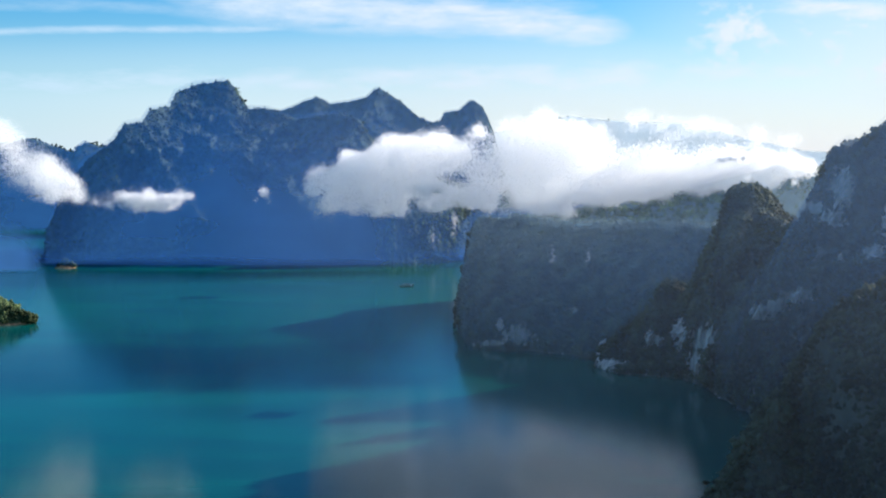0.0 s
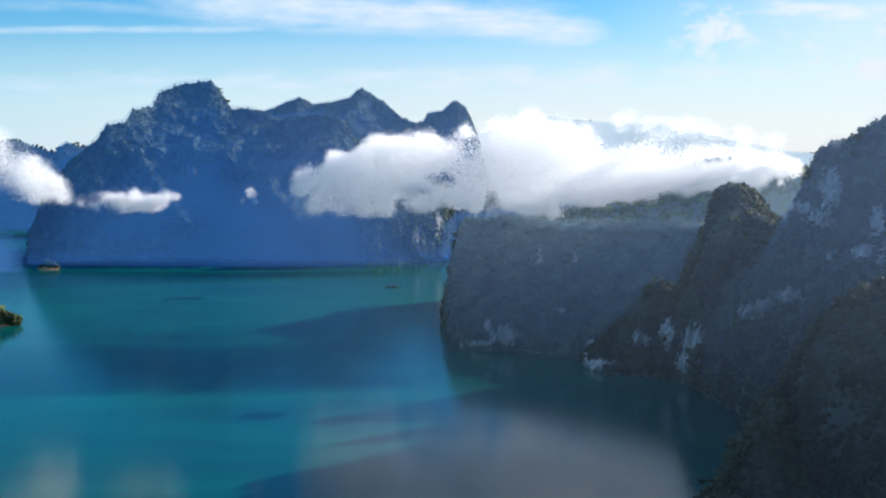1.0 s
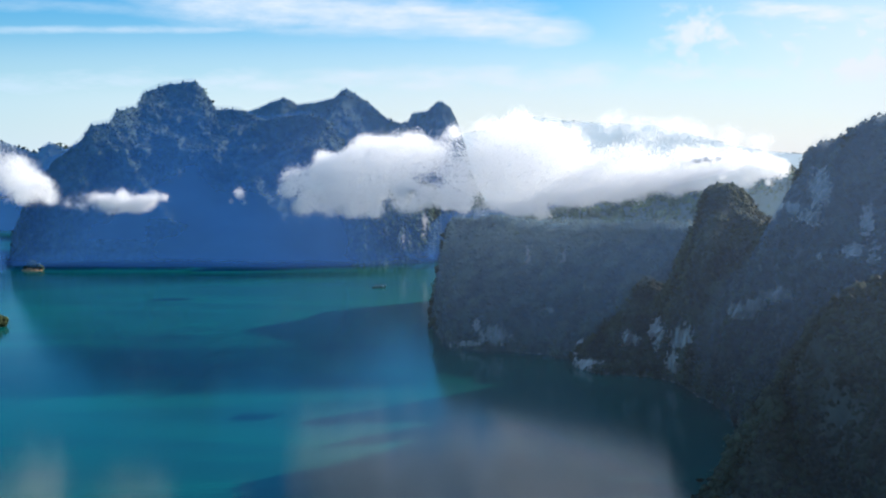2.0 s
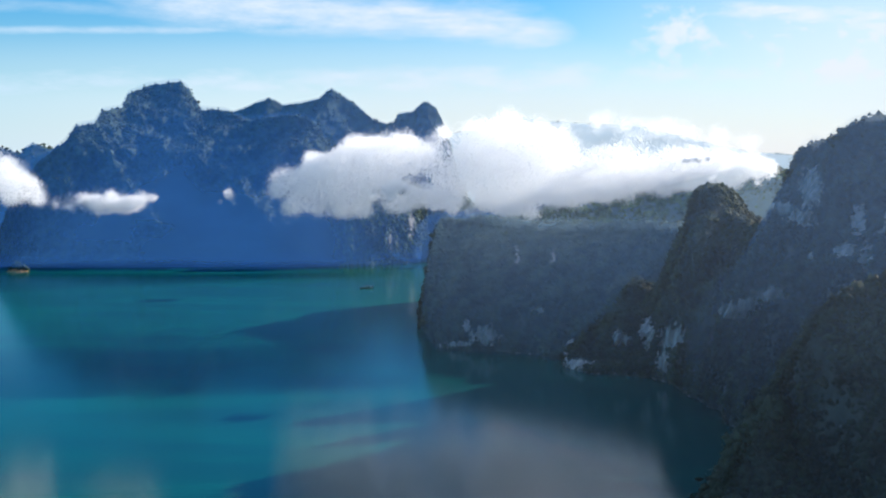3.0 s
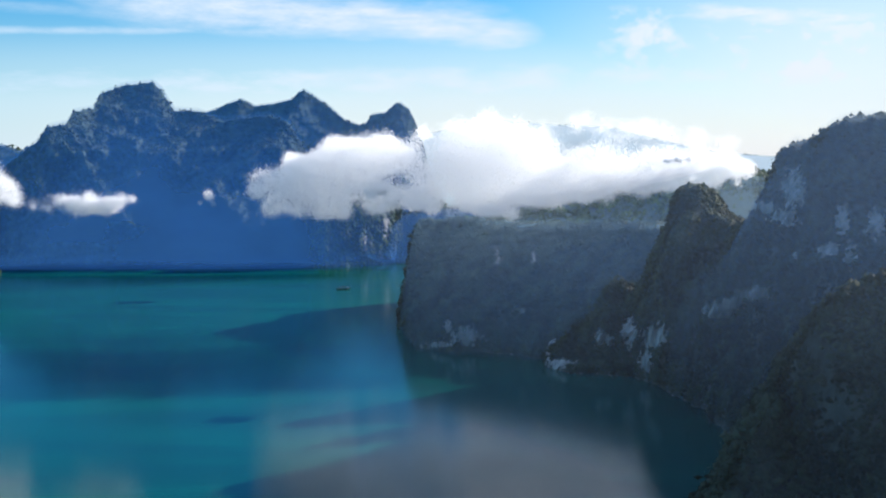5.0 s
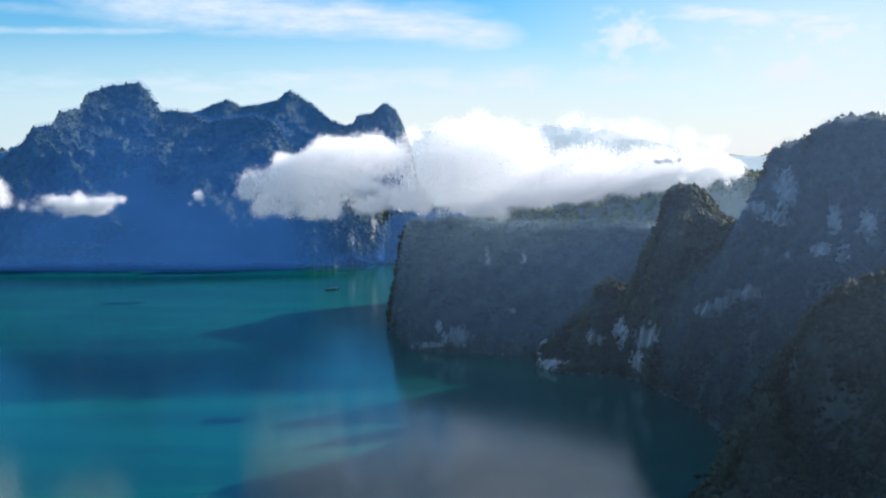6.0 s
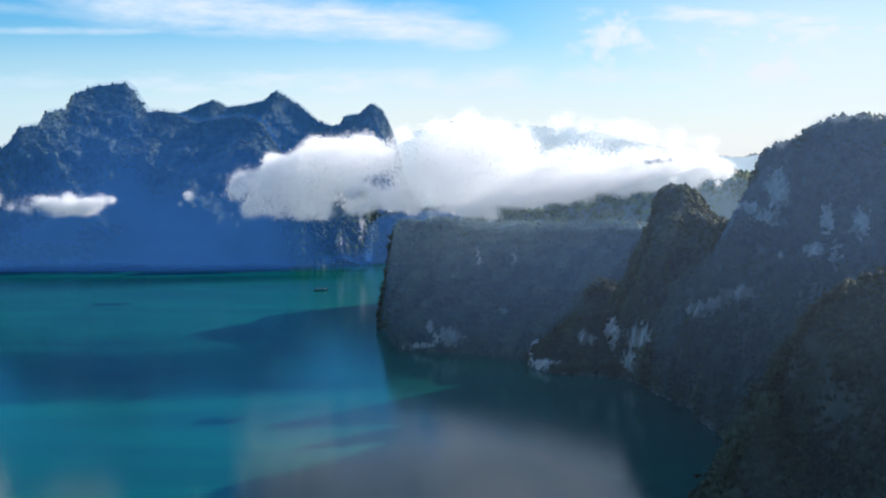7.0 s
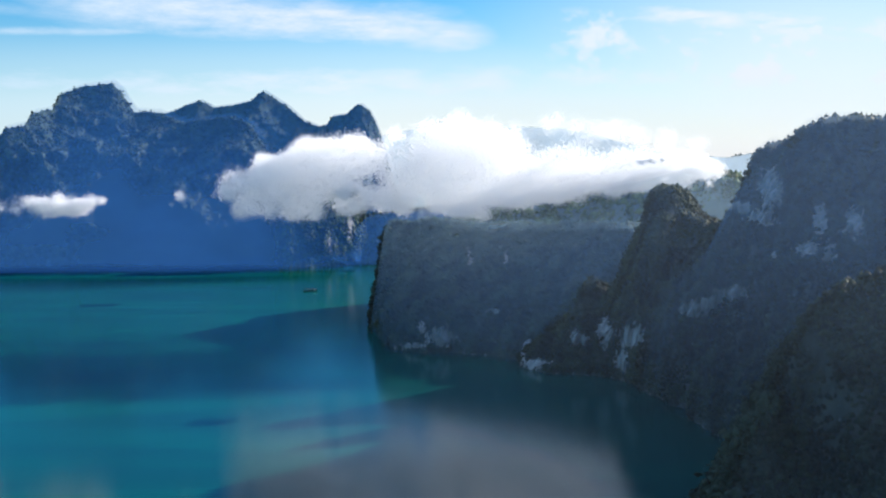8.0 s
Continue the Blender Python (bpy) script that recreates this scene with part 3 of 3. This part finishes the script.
cloud("cloud_bank", "long bright white cumulus bank hanging before the mountains", BANK, 985, 130, 1150000, 21, flake=0.33, wear=0.92, lean=-0.1)
cloud("cloud_fringe", "soft thin vapour round the tattered end of the bank", [b for b in BANK if b[0] < -20], 975, 60, 420000, 32, flake=0.21, wear=0.6, thin=0.8, lean=0.05)
# coarse flakes behind the bank, added so that its shadow darkens the lake
cloud("cloud_rear", "coarse white rear of the cumulus bank that shades the lake", BANK, 1050, 230, 170000, 28, flake=0.8, wear=0.5, thin=0.8)
cloud("inner_puff", "small soft puff within the bank", [(-41, 131, 10), (-51, 126, 9), (-32, 128, 9), (-44, 121, 7)], 978, 20, 70000, 34, flake=0.28, wear=0.35, thin=0.8)
# two puffs lost against the white bank, added to shade patches of the lake
cloud("rear_shadow_puff", "small white puff added behind the bank to shade the lake", [(30, 175, 4), (37, 176, 6), (45, 175, 6), (52, 176, 4)], 1543, 12, 12000, 30, flake=0.7, wear=0.3, lean=-0.1)
cloud("side_shadow_puff", "small white puff added before the bank's end to shade the lake", [(194, 149, 5), (203, 150, 6), (213, 150, 5)], 879, 12, 24000, 31, flake=0.4, wear=0.3, lean=-0.1)
cloud("cloud_veil", "thin white veil of cloud drifting above the bank",
      [(95, 174, 17), (120, 177, 18), (146, 174, 17), (170, 174, 19), (196, 171, 17), (220, 167, 17), (244, 161, 15)], 985, 120, 420000, 25, flake=0.22, thin=0.8, wear=0.8)
cloud("hill_mist", "thin mist clinging to the wooded hill under the cloud",
      [(16 + 13 * k, 109 + 1.9 * k + 4 * math.sin(1.9 * k), 12 + 3 * math.sin(2.9 * k)) for k in range(20)], 975, 40, 190000, 27, flake=0.3, thin=0.9, wear=0.5)
cloud("drifting_cloud", "soft white cloud sloping down to the lake's mist",
      [(-391, 172, 20), (-377, 151, 25), (-364, 140, 24), (-352, 146, 14), (-409, 181, 23), (-335, 133, 10), (-346, 128, 17), (-330, 121, 10), (-316, 116, 6), (-355, 124, 10), (-432, 190, 27)], 975, 120, 420000, 22, flake=0.36)
cloud("low_puff", "small ragged white puff of cloud before the massif",
      [(-295, 121, 9), (-283, 119, 11), (-272, 123, 9), (-260, 116, 8), (-247, 120, 10), (-237, 121, 7), (-279, 113, 9), (-306, 116, 8), (-266, 119, 9), (-254, 118, 9), (-288, 116, 10), (-262, 114, 8), (-272, 116, 9)], 970, 20, 200000, 23, flake=0.25, wear=0.85, thin=0.9, grain=0.55)
cloud("puff_fringe", "thin soft vapour round the small puff", [(-318, 118, 9), (-302, 120, 13), (-282, 121, 15), (-262, 121, 14), (-245, 120, 11)], 966, 20, 110000, 33, flake=0.2, wear=0.7, thin=0.35)
cloud("cloud_wisp", "tiny thin wisp of cloud", [(-176, 123, 6), (-173, 116, 5), (-178, 125, 5), (-184, 118, 4)], 972, 8, 26000, 24, flake=0.25, wear=1.0, thin=0.4)
cloud("ragged_wisp", "ragged shred of cloud between the tower and the cliff", [(225, 141, 9), (237, 134, 8), (248, 141, 8), (214, 134, 7), (252, 130, 6)], 905, 20, 60000, 29, flake=0.26, wear=0.9, thin=0.5)


# the middle of the camera's path, from which the haze is laid out
MID_EYE = np.array((-20.0, 0.0, 150.0))


def veil(name, label, grid, share, mat):
    """A thin sheet that stands in for hazy air; share: how much it veils at each place."""
    me = mesh_of("veil", grid.reshape(-1, 3), quads(*grid.shape[:2]), True)
    me.attributes.new("share", "FLOAT", "POINT").data.foreach_set("value", np.clip(share, 0, 1).astype(np.float32).ravel())
    return tagged(part(name, me, mat), label, "haze", kind="stuff")


def lake_mist(name, label, crest, line, cover, mat, fade=0.02, clear=((-1, 1), (1, 1)), thin=0.6, over=0.0012, low=0.0, ends=0.01, settle=0.1, bend=3):
    """A haze sheet standing along a line in the plan before a mountain, shaped up to its crest as the camera sees it.
    clear: (bearing, share) where it thins.
    """
    c, f = np.array(crest, float) - MID_EYE, np.array(line, float)
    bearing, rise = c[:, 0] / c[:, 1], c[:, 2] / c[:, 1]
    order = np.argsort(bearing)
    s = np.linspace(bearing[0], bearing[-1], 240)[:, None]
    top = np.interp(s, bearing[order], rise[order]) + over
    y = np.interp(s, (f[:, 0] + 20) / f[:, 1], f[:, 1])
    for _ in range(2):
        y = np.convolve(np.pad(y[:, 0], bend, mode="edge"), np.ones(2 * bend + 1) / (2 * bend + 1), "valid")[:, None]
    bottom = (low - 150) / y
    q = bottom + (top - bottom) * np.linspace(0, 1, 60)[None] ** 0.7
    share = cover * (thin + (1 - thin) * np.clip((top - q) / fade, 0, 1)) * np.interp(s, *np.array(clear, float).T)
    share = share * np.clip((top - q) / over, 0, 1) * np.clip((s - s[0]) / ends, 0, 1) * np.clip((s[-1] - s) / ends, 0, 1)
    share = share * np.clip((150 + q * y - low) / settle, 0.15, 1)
    return veil(name, label, np.stack(np.broadcast_arrays(s * y, y, q * y), 2) + MID_EYE, share, mat)


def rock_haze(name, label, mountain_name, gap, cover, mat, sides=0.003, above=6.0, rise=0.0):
    """A haze sheet set off from a mountain's faces towards the camera and thinning out above its crest. cover: (height,
    share); rise: how far it clears the crest.
    """
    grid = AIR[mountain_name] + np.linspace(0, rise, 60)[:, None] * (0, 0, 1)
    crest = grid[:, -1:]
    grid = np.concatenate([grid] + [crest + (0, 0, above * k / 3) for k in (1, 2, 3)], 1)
    flat = grid[..., :2] - MID_EYE[:2]
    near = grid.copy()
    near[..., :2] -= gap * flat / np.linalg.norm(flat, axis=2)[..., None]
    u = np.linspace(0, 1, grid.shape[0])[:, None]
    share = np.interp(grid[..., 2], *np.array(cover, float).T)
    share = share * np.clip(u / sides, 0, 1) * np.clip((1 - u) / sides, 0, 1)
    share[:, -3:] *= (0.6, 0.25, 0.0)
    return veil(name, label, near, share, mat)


# tinted sheets added before the mountains to give them their haze
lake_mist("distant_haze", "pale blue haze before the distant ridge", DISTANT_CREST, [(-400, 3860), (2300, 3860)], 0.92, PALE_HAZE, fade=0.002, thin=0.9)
# stands in the sun before the massif, placed to fit the camera's view
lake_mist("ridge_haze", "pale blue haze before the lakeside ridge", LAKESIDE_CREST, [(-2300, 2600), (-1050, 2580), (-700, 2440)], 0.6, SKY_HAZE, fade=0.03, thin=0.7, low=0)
lake_mist("shore_mist", "bright blue mist sheet beside the massif, placed to fit the view", [(-900, 1640, 78), (-700, 1640, 72), (-640, 1640, 66), (-594, 1640, 48)], [(-1000, 1640), (-560, 1640)], 0.8, MORNING_HAZE,
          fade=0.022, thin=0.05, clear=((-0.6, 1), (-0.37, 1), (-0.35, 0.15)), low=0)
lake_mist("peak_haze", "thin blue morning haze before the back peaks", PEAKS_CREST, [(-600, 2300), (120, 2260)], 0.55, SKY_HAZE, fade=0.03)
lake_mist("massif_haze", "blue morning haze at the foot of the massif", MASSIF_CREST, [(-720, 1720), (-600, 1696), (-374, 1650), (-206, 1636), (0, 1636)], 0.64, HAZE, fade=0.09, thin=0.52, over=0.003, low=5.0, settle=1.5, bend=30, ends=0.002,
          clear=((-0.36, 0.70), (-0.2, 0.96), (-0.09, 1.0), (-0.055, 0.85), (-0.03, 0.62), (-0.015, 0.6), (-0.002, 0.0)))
# added to tint the dark strip at the massif's waterline blue
rock_haze("foot_haze", "low blue haze sheet tinting the massif's dark foot", "far_massif", 4, ((0, 0.85), (8, 0.55), (22, 0.0)), HAZE, above=1.0)
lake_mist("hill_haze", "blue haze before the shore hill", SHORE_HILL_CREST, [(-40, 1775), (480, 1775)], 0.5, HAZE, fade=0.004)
# shells added before the nearer hills and cliffs to lift their dark tones
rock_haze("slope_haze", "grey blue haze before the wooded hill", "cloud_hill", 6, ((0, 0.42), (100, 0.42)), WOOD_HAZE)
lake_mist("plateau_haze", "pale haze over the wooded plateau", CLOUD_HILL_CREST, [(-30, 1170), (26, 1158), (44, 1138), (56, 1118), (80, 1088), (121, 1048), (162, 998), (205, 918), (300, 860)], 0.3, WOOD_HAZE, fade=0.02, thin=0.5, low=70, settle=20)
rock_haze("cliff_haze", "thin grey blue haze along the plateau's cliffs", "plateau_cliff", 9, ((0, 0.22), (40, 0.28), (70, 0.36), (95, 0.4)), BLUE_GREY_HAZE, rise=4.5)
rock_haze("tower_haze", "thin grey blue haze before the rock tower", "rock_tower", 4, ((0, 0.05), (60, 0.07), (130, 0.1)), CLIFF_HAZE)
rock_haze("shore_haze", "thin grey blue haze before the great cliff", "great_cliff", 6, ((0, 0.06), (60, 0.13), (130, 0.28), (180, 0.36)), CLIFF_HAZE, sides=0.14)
# sheet added close before the camera, weighted by its view, to lift dark cliffs
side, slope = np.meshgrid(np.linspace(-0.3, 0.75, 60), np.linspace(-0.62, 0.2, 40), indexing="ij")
veil("near_veil", "faint haze sheet set before the camera to lift the dark cliffs", np.stack([side * 180, np.full(side.shape, 180.0), slope * 180], 2) + MID_EYE,
     0.108 * np.interp(side, (-0.12, -0.02, 0.1, 0.2, 0.3, 0.45, 0.68, 0.75), (0.0, 0.72, 1.0, 1.0, 1.12, 1.3, 1.3, 0.0)) * np.interp(slope, (-0.6, -0.3, -0.2, -0.1, 0.0, 0.05, 0.12), (0.0, 0.08, 0.24, 0.66, 0.98, 1.0, 0.0)), NEAR_VEIL)
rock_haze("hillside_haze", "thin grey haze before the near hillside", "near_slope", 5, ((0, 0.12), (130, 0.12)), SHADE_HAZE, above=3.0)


# ---- the boat and the islet ----
def plain(name, colour, rough=0.6):
    m, t, out = material(name)
    p = node(t, "ShaderNodeBsdfPrincipled", Roughness=rough)
    worn = noise_of(t, place_of(t), 2.0, 4, 0.6)
    wire(t, blend(t, ramp(t, worn, [(0.3, 0.0), (0.7, 1.0)]), [c * 0.75 for c in colour], colour), p.inputs["Base Color"])
    wire(t, p.outputs["BSDF"], out)
    return m


def solid(bm_fill):
    b = bmesh.new()
    bm_fill(b)
    bmesh.ops.recalc_face_normals(b, faces=b.faces)
    me = bpy.data.meshes.new("piece")
    b.to_mesh(me)
    b.free()
    return me


def box(x, y, z, bevel=0.04):
    """A bevelled box from and to along each axis."""
    def fill(b):
        bmesh.ops.create_cube(b, size=1, matrix=Matrix.Translation([(p[0] + p[1]) / 2 for p in (x, y, z)]) @ Matrix.Diagonal([p[1] - p[0] for p in (x, y, z)] + [1]))
        bmesh.ops.bevel(b, geom=b.edges[:], offset=bevel, segments=2, affect="EDGES")
    return solid(fill)


def rod(a, c, radius):
    a, c = Vector(a), Vector(c)
    def fill(b):
        m = Matrix.Translation((a + c) / 2) @ (c - a).to_track_quat("Z", "Y").to_matrix().to_4x4()
        bmesh.ops.create_cone(b, cap_ends=True, segments=8, radius1=radius, radius2=radius, depth=(c - a).length, matrix=m)
    return solid(fill)


def hull_mesh(length, beam, depth):
    """A long narrow wooden hull with a raised bow, open inside."""
    def fill(b):
        rings = []
        for i in range(19):
            u = i / 18
            half = beam / 2 * (math.sin(math.pi * min(1, 0.12 + 0.88 * u)) ** 0.5 if u < 1 else 0.02)
            half = max(0.08, half * (1 if u < 0.6 else 1 - ((u - 0.6) / 0.4) ** 2 * 0.9))
            lift = 1.5 * max(0, (u - 0.65) / 0.35) ** 2 + 0.35 * max(0, (0.15 - u) / 0.15)
            x = (u - 0.5) * length
            ring = [(x, -half, depth + lift), (x, -half * 0.75, 0.15 + lift * 0.8), (x, 0, -0.25 + lift * 0.7), (x, half * 0.75, 0.15 + lift * 0.8), (x, half, depth + lift),
                    (x, half * 0.86, depth + lift), (x, 0, 0.1 + lift * 0.85), (x, -half * 0.86, depth + lift)]
            rings.append([b.verts.new(p) for p in ring])
        for r, q in zip(rings, rings[1:]):
            for k in range(8):
                b.faces.new((r[k], r[(k + 1) % 8], q[(k + 1) % 8], q[k]))
        b.faces.new(rings[0])
        b.faces.new(rings[-1][::-1])
    return solid(fill)


TIMBER, PAINT, AWNING, METAL = plain("dark_timber", (0.10, 0.06, 0.04)), plain("pale_paint", (0.62, 0.55, 0.52)), plain("awning_cloth", (0.16, 0.10, 0.09), 0.8), plain("engine_metal", (0.12, 0.12, 0.12), 0.4)
boat = tagged(new("longtail_boat"), "dark wooden longtail boat with a roof on the open lake", "boat")
part("hull", hull_mesh(16.0, 2.6, 1.0), TIMBER, boat)
part("roof", box((-5.2, 4.0), (-1.35, 1.35), (2.75, 2.95), 0.08), AWNING, boat, "flat dark cloth roof")
for px in (-4.9, -2.0, 0.9, 3.7):
    for py in (-1.1, 1.1):
        part("post", rod((px, py, 0.7), (px, py, 2.8), 0.06), TIMBER, boat)
for px in (-3.6, -2.2, -0.8, 0.6, 2.0):
    part("bench", box((px, px + 0.35), (-0.95, 0.95), (0.7, 0.8)), TIMBER, boat)
part("prow", rod((7.2, 0, 2.2), (8.6, 0, 4.0), 0.16), PAINT, boat, "pale painted prow")
part("cabin", box((4.2, 6.2), (-0.8, 0.8), (1.0, 2.6), 0.1), PAINT, boat, "pale painted bow box")
part("engine", box((-7.6, -6.7), (-0.35, 0.35), (1.3, 2.0), 0.08), METAL, boat)
part("tail_shaft", rod((-7.2, 0, 1.5), (-11.0, 0.2, -0.1), 0.07), METAL, boat)
boat.matrix_world = pose(-89, 1429, 0.1, 0, 0, 4)

mountain("rock_islet", "tiny rocky islet with a few bushes",
         [(-605, 1700, -1), (-600, 1700, 5), (-594, 1701, 10), (-588, 1701, 11), (-583, 1701, 8), (-577, 1700, 4), (-573, 1700, -1)],
         [(-606, 1692), (-589, 1686), (-572, 1693)], [(-604, 1709), (-574, 1709)], 60, 24, 10, (90, 4, 2.6), [(-588, 1691, 1, 16, 4)], keep=0.6, mat=SHORE, crag=0.8, length=8, bump=0.5, base=-2, bow=1.0, seed=12)


# ---- single trees on the ledges and along the crests ----
BARK = plain("bark", (0.12, 0.10, 0.08), 0.9)


def trunk_mesh(rng, height):
    """A tapered, slightly bent trunk with a few limbs."""
    verts, faces = [], []

    def limb(path, radii):
        first = len(verts)
        for p, r in zip(path, radii):
            verts.extend([(p[0] + r * math.cos(a), p[1] + r * math.sin(a), p[2]) for a in np.linspace(0, 2 * math.pi, 7)[:6]])
        for k in range(len(path) - 1):
            for i in range(6):
                n = first + 6 * k
                faces.append((n + i, n + (i + 1) % 6, n + 6 + (i + 1) % 6, n + 6 + i))

    bend = rng.normal(size=2) * 0.06 * height
    stem = [(bend[0] * u * u, bend[1] * u * u, -0.6 + (height * 0.8 + 0.6) * u) for u in np.linspace(0, 1, 6)]
    limb(stem, [height * 0.035 * (1.25 - u) for u in np.linspace(0, 1, 6)])
    tips = []
    for _ in range(6):
        u = rng.uniform(0.45, 0.9)
        a = rng.uniform(0, 2 * math.pi)
        root = np.array((bend[0] * u * u, bend[1] * u * u, height * 0.8 * u))
        tip = root + np.array((math.cos(a), math.sin(a), 0.75)) * height * rng.uniform(0.16, 0.3)
        limb([root, (root + tip) / 2 + (0, 0, 0.03 * height), tip], [height * 0.014, height * 0.010, height * 0.005])
        tips.append(tip)
    return mesh_of("trunk", np.array(verts), np.array(faces), True), np.array(tips + [np.array(stem[-1])])


def crown_mesh(rng, tips, height):
    """Leaf sprays in clumps round the ends of the limbs, with gaps between."""
    at = []
    for tip in tips:
        for _ in range(3):
            mid = tip + rng.normal(size=3) * height * 0.07
            at.append(mid + rng.normal(size=(18, 3)) * height * np.array((0.085, 0.085, 0.06)))
    at = np.concatenate(at)
    tri = at[:, None] + height * 0.045 * rng.normal(size=(len(at), 3, 3))
    return mesh_of("crown", tri.reshape(-1, 3), np.arange(len(at) * 3).reshape(-1, 3))


def tree(rng, height):
    top = tagged(new("tree"), "small leafy tree rooted on a limestone ledge", "tree", "trees on the ledges")
    wood, tips = trunk_mesh(rng, height)
    part("trunk", wood, BARK, top)
    part("crown", crown_mesh(rng, tips, height), OLIVE, top)
    return top


tree_rng = np.random.default_rng(77)
MODELS = [tree(tree_rng, h) for h in (4.5, 5.5, 6.5, 5.0)]
used = set()
for name, count, low, high, u0, u1, size in (("near_slope", 42, 0.80, 0.965, 0.12, 0.95, 0.62), ("rock_tower", 20, 0.86, 0.97, 0.1, 0.95, 0.55), ("great_cliff", 24, 0.9, 0.975, 0.05, 0.9, 0.42),
                                             ("plateau_cliff", 26, 0.93, 0.98, 0.12, 0.95, 0.75), ("wooded_island", 16, 0.5, 0.95, 0.1, 0.8, 0.9)):
    ground = GROUND[name]
    for _ in range(count):
        i, j = int(ground.shape[0] * tree_rng.uniform(u0, u1)), int(ground.shape[1] * tree_rng.uniform(low, high))
        place, k = ground[i, j], int(tree_rng.integers(4))
        m = pose(*place, 0, 0, tree_rng.uniform(0, 360)) @ Matrix.Scale(size * tree_rng.uniform(0.7, 1.2), 4)
        if k in used:
            copy = copy_thing(MODELS[k], m)
            copy.matrix_basis = m
        else:
            MODELS[k].matrix_basis = m
            used.add(k)
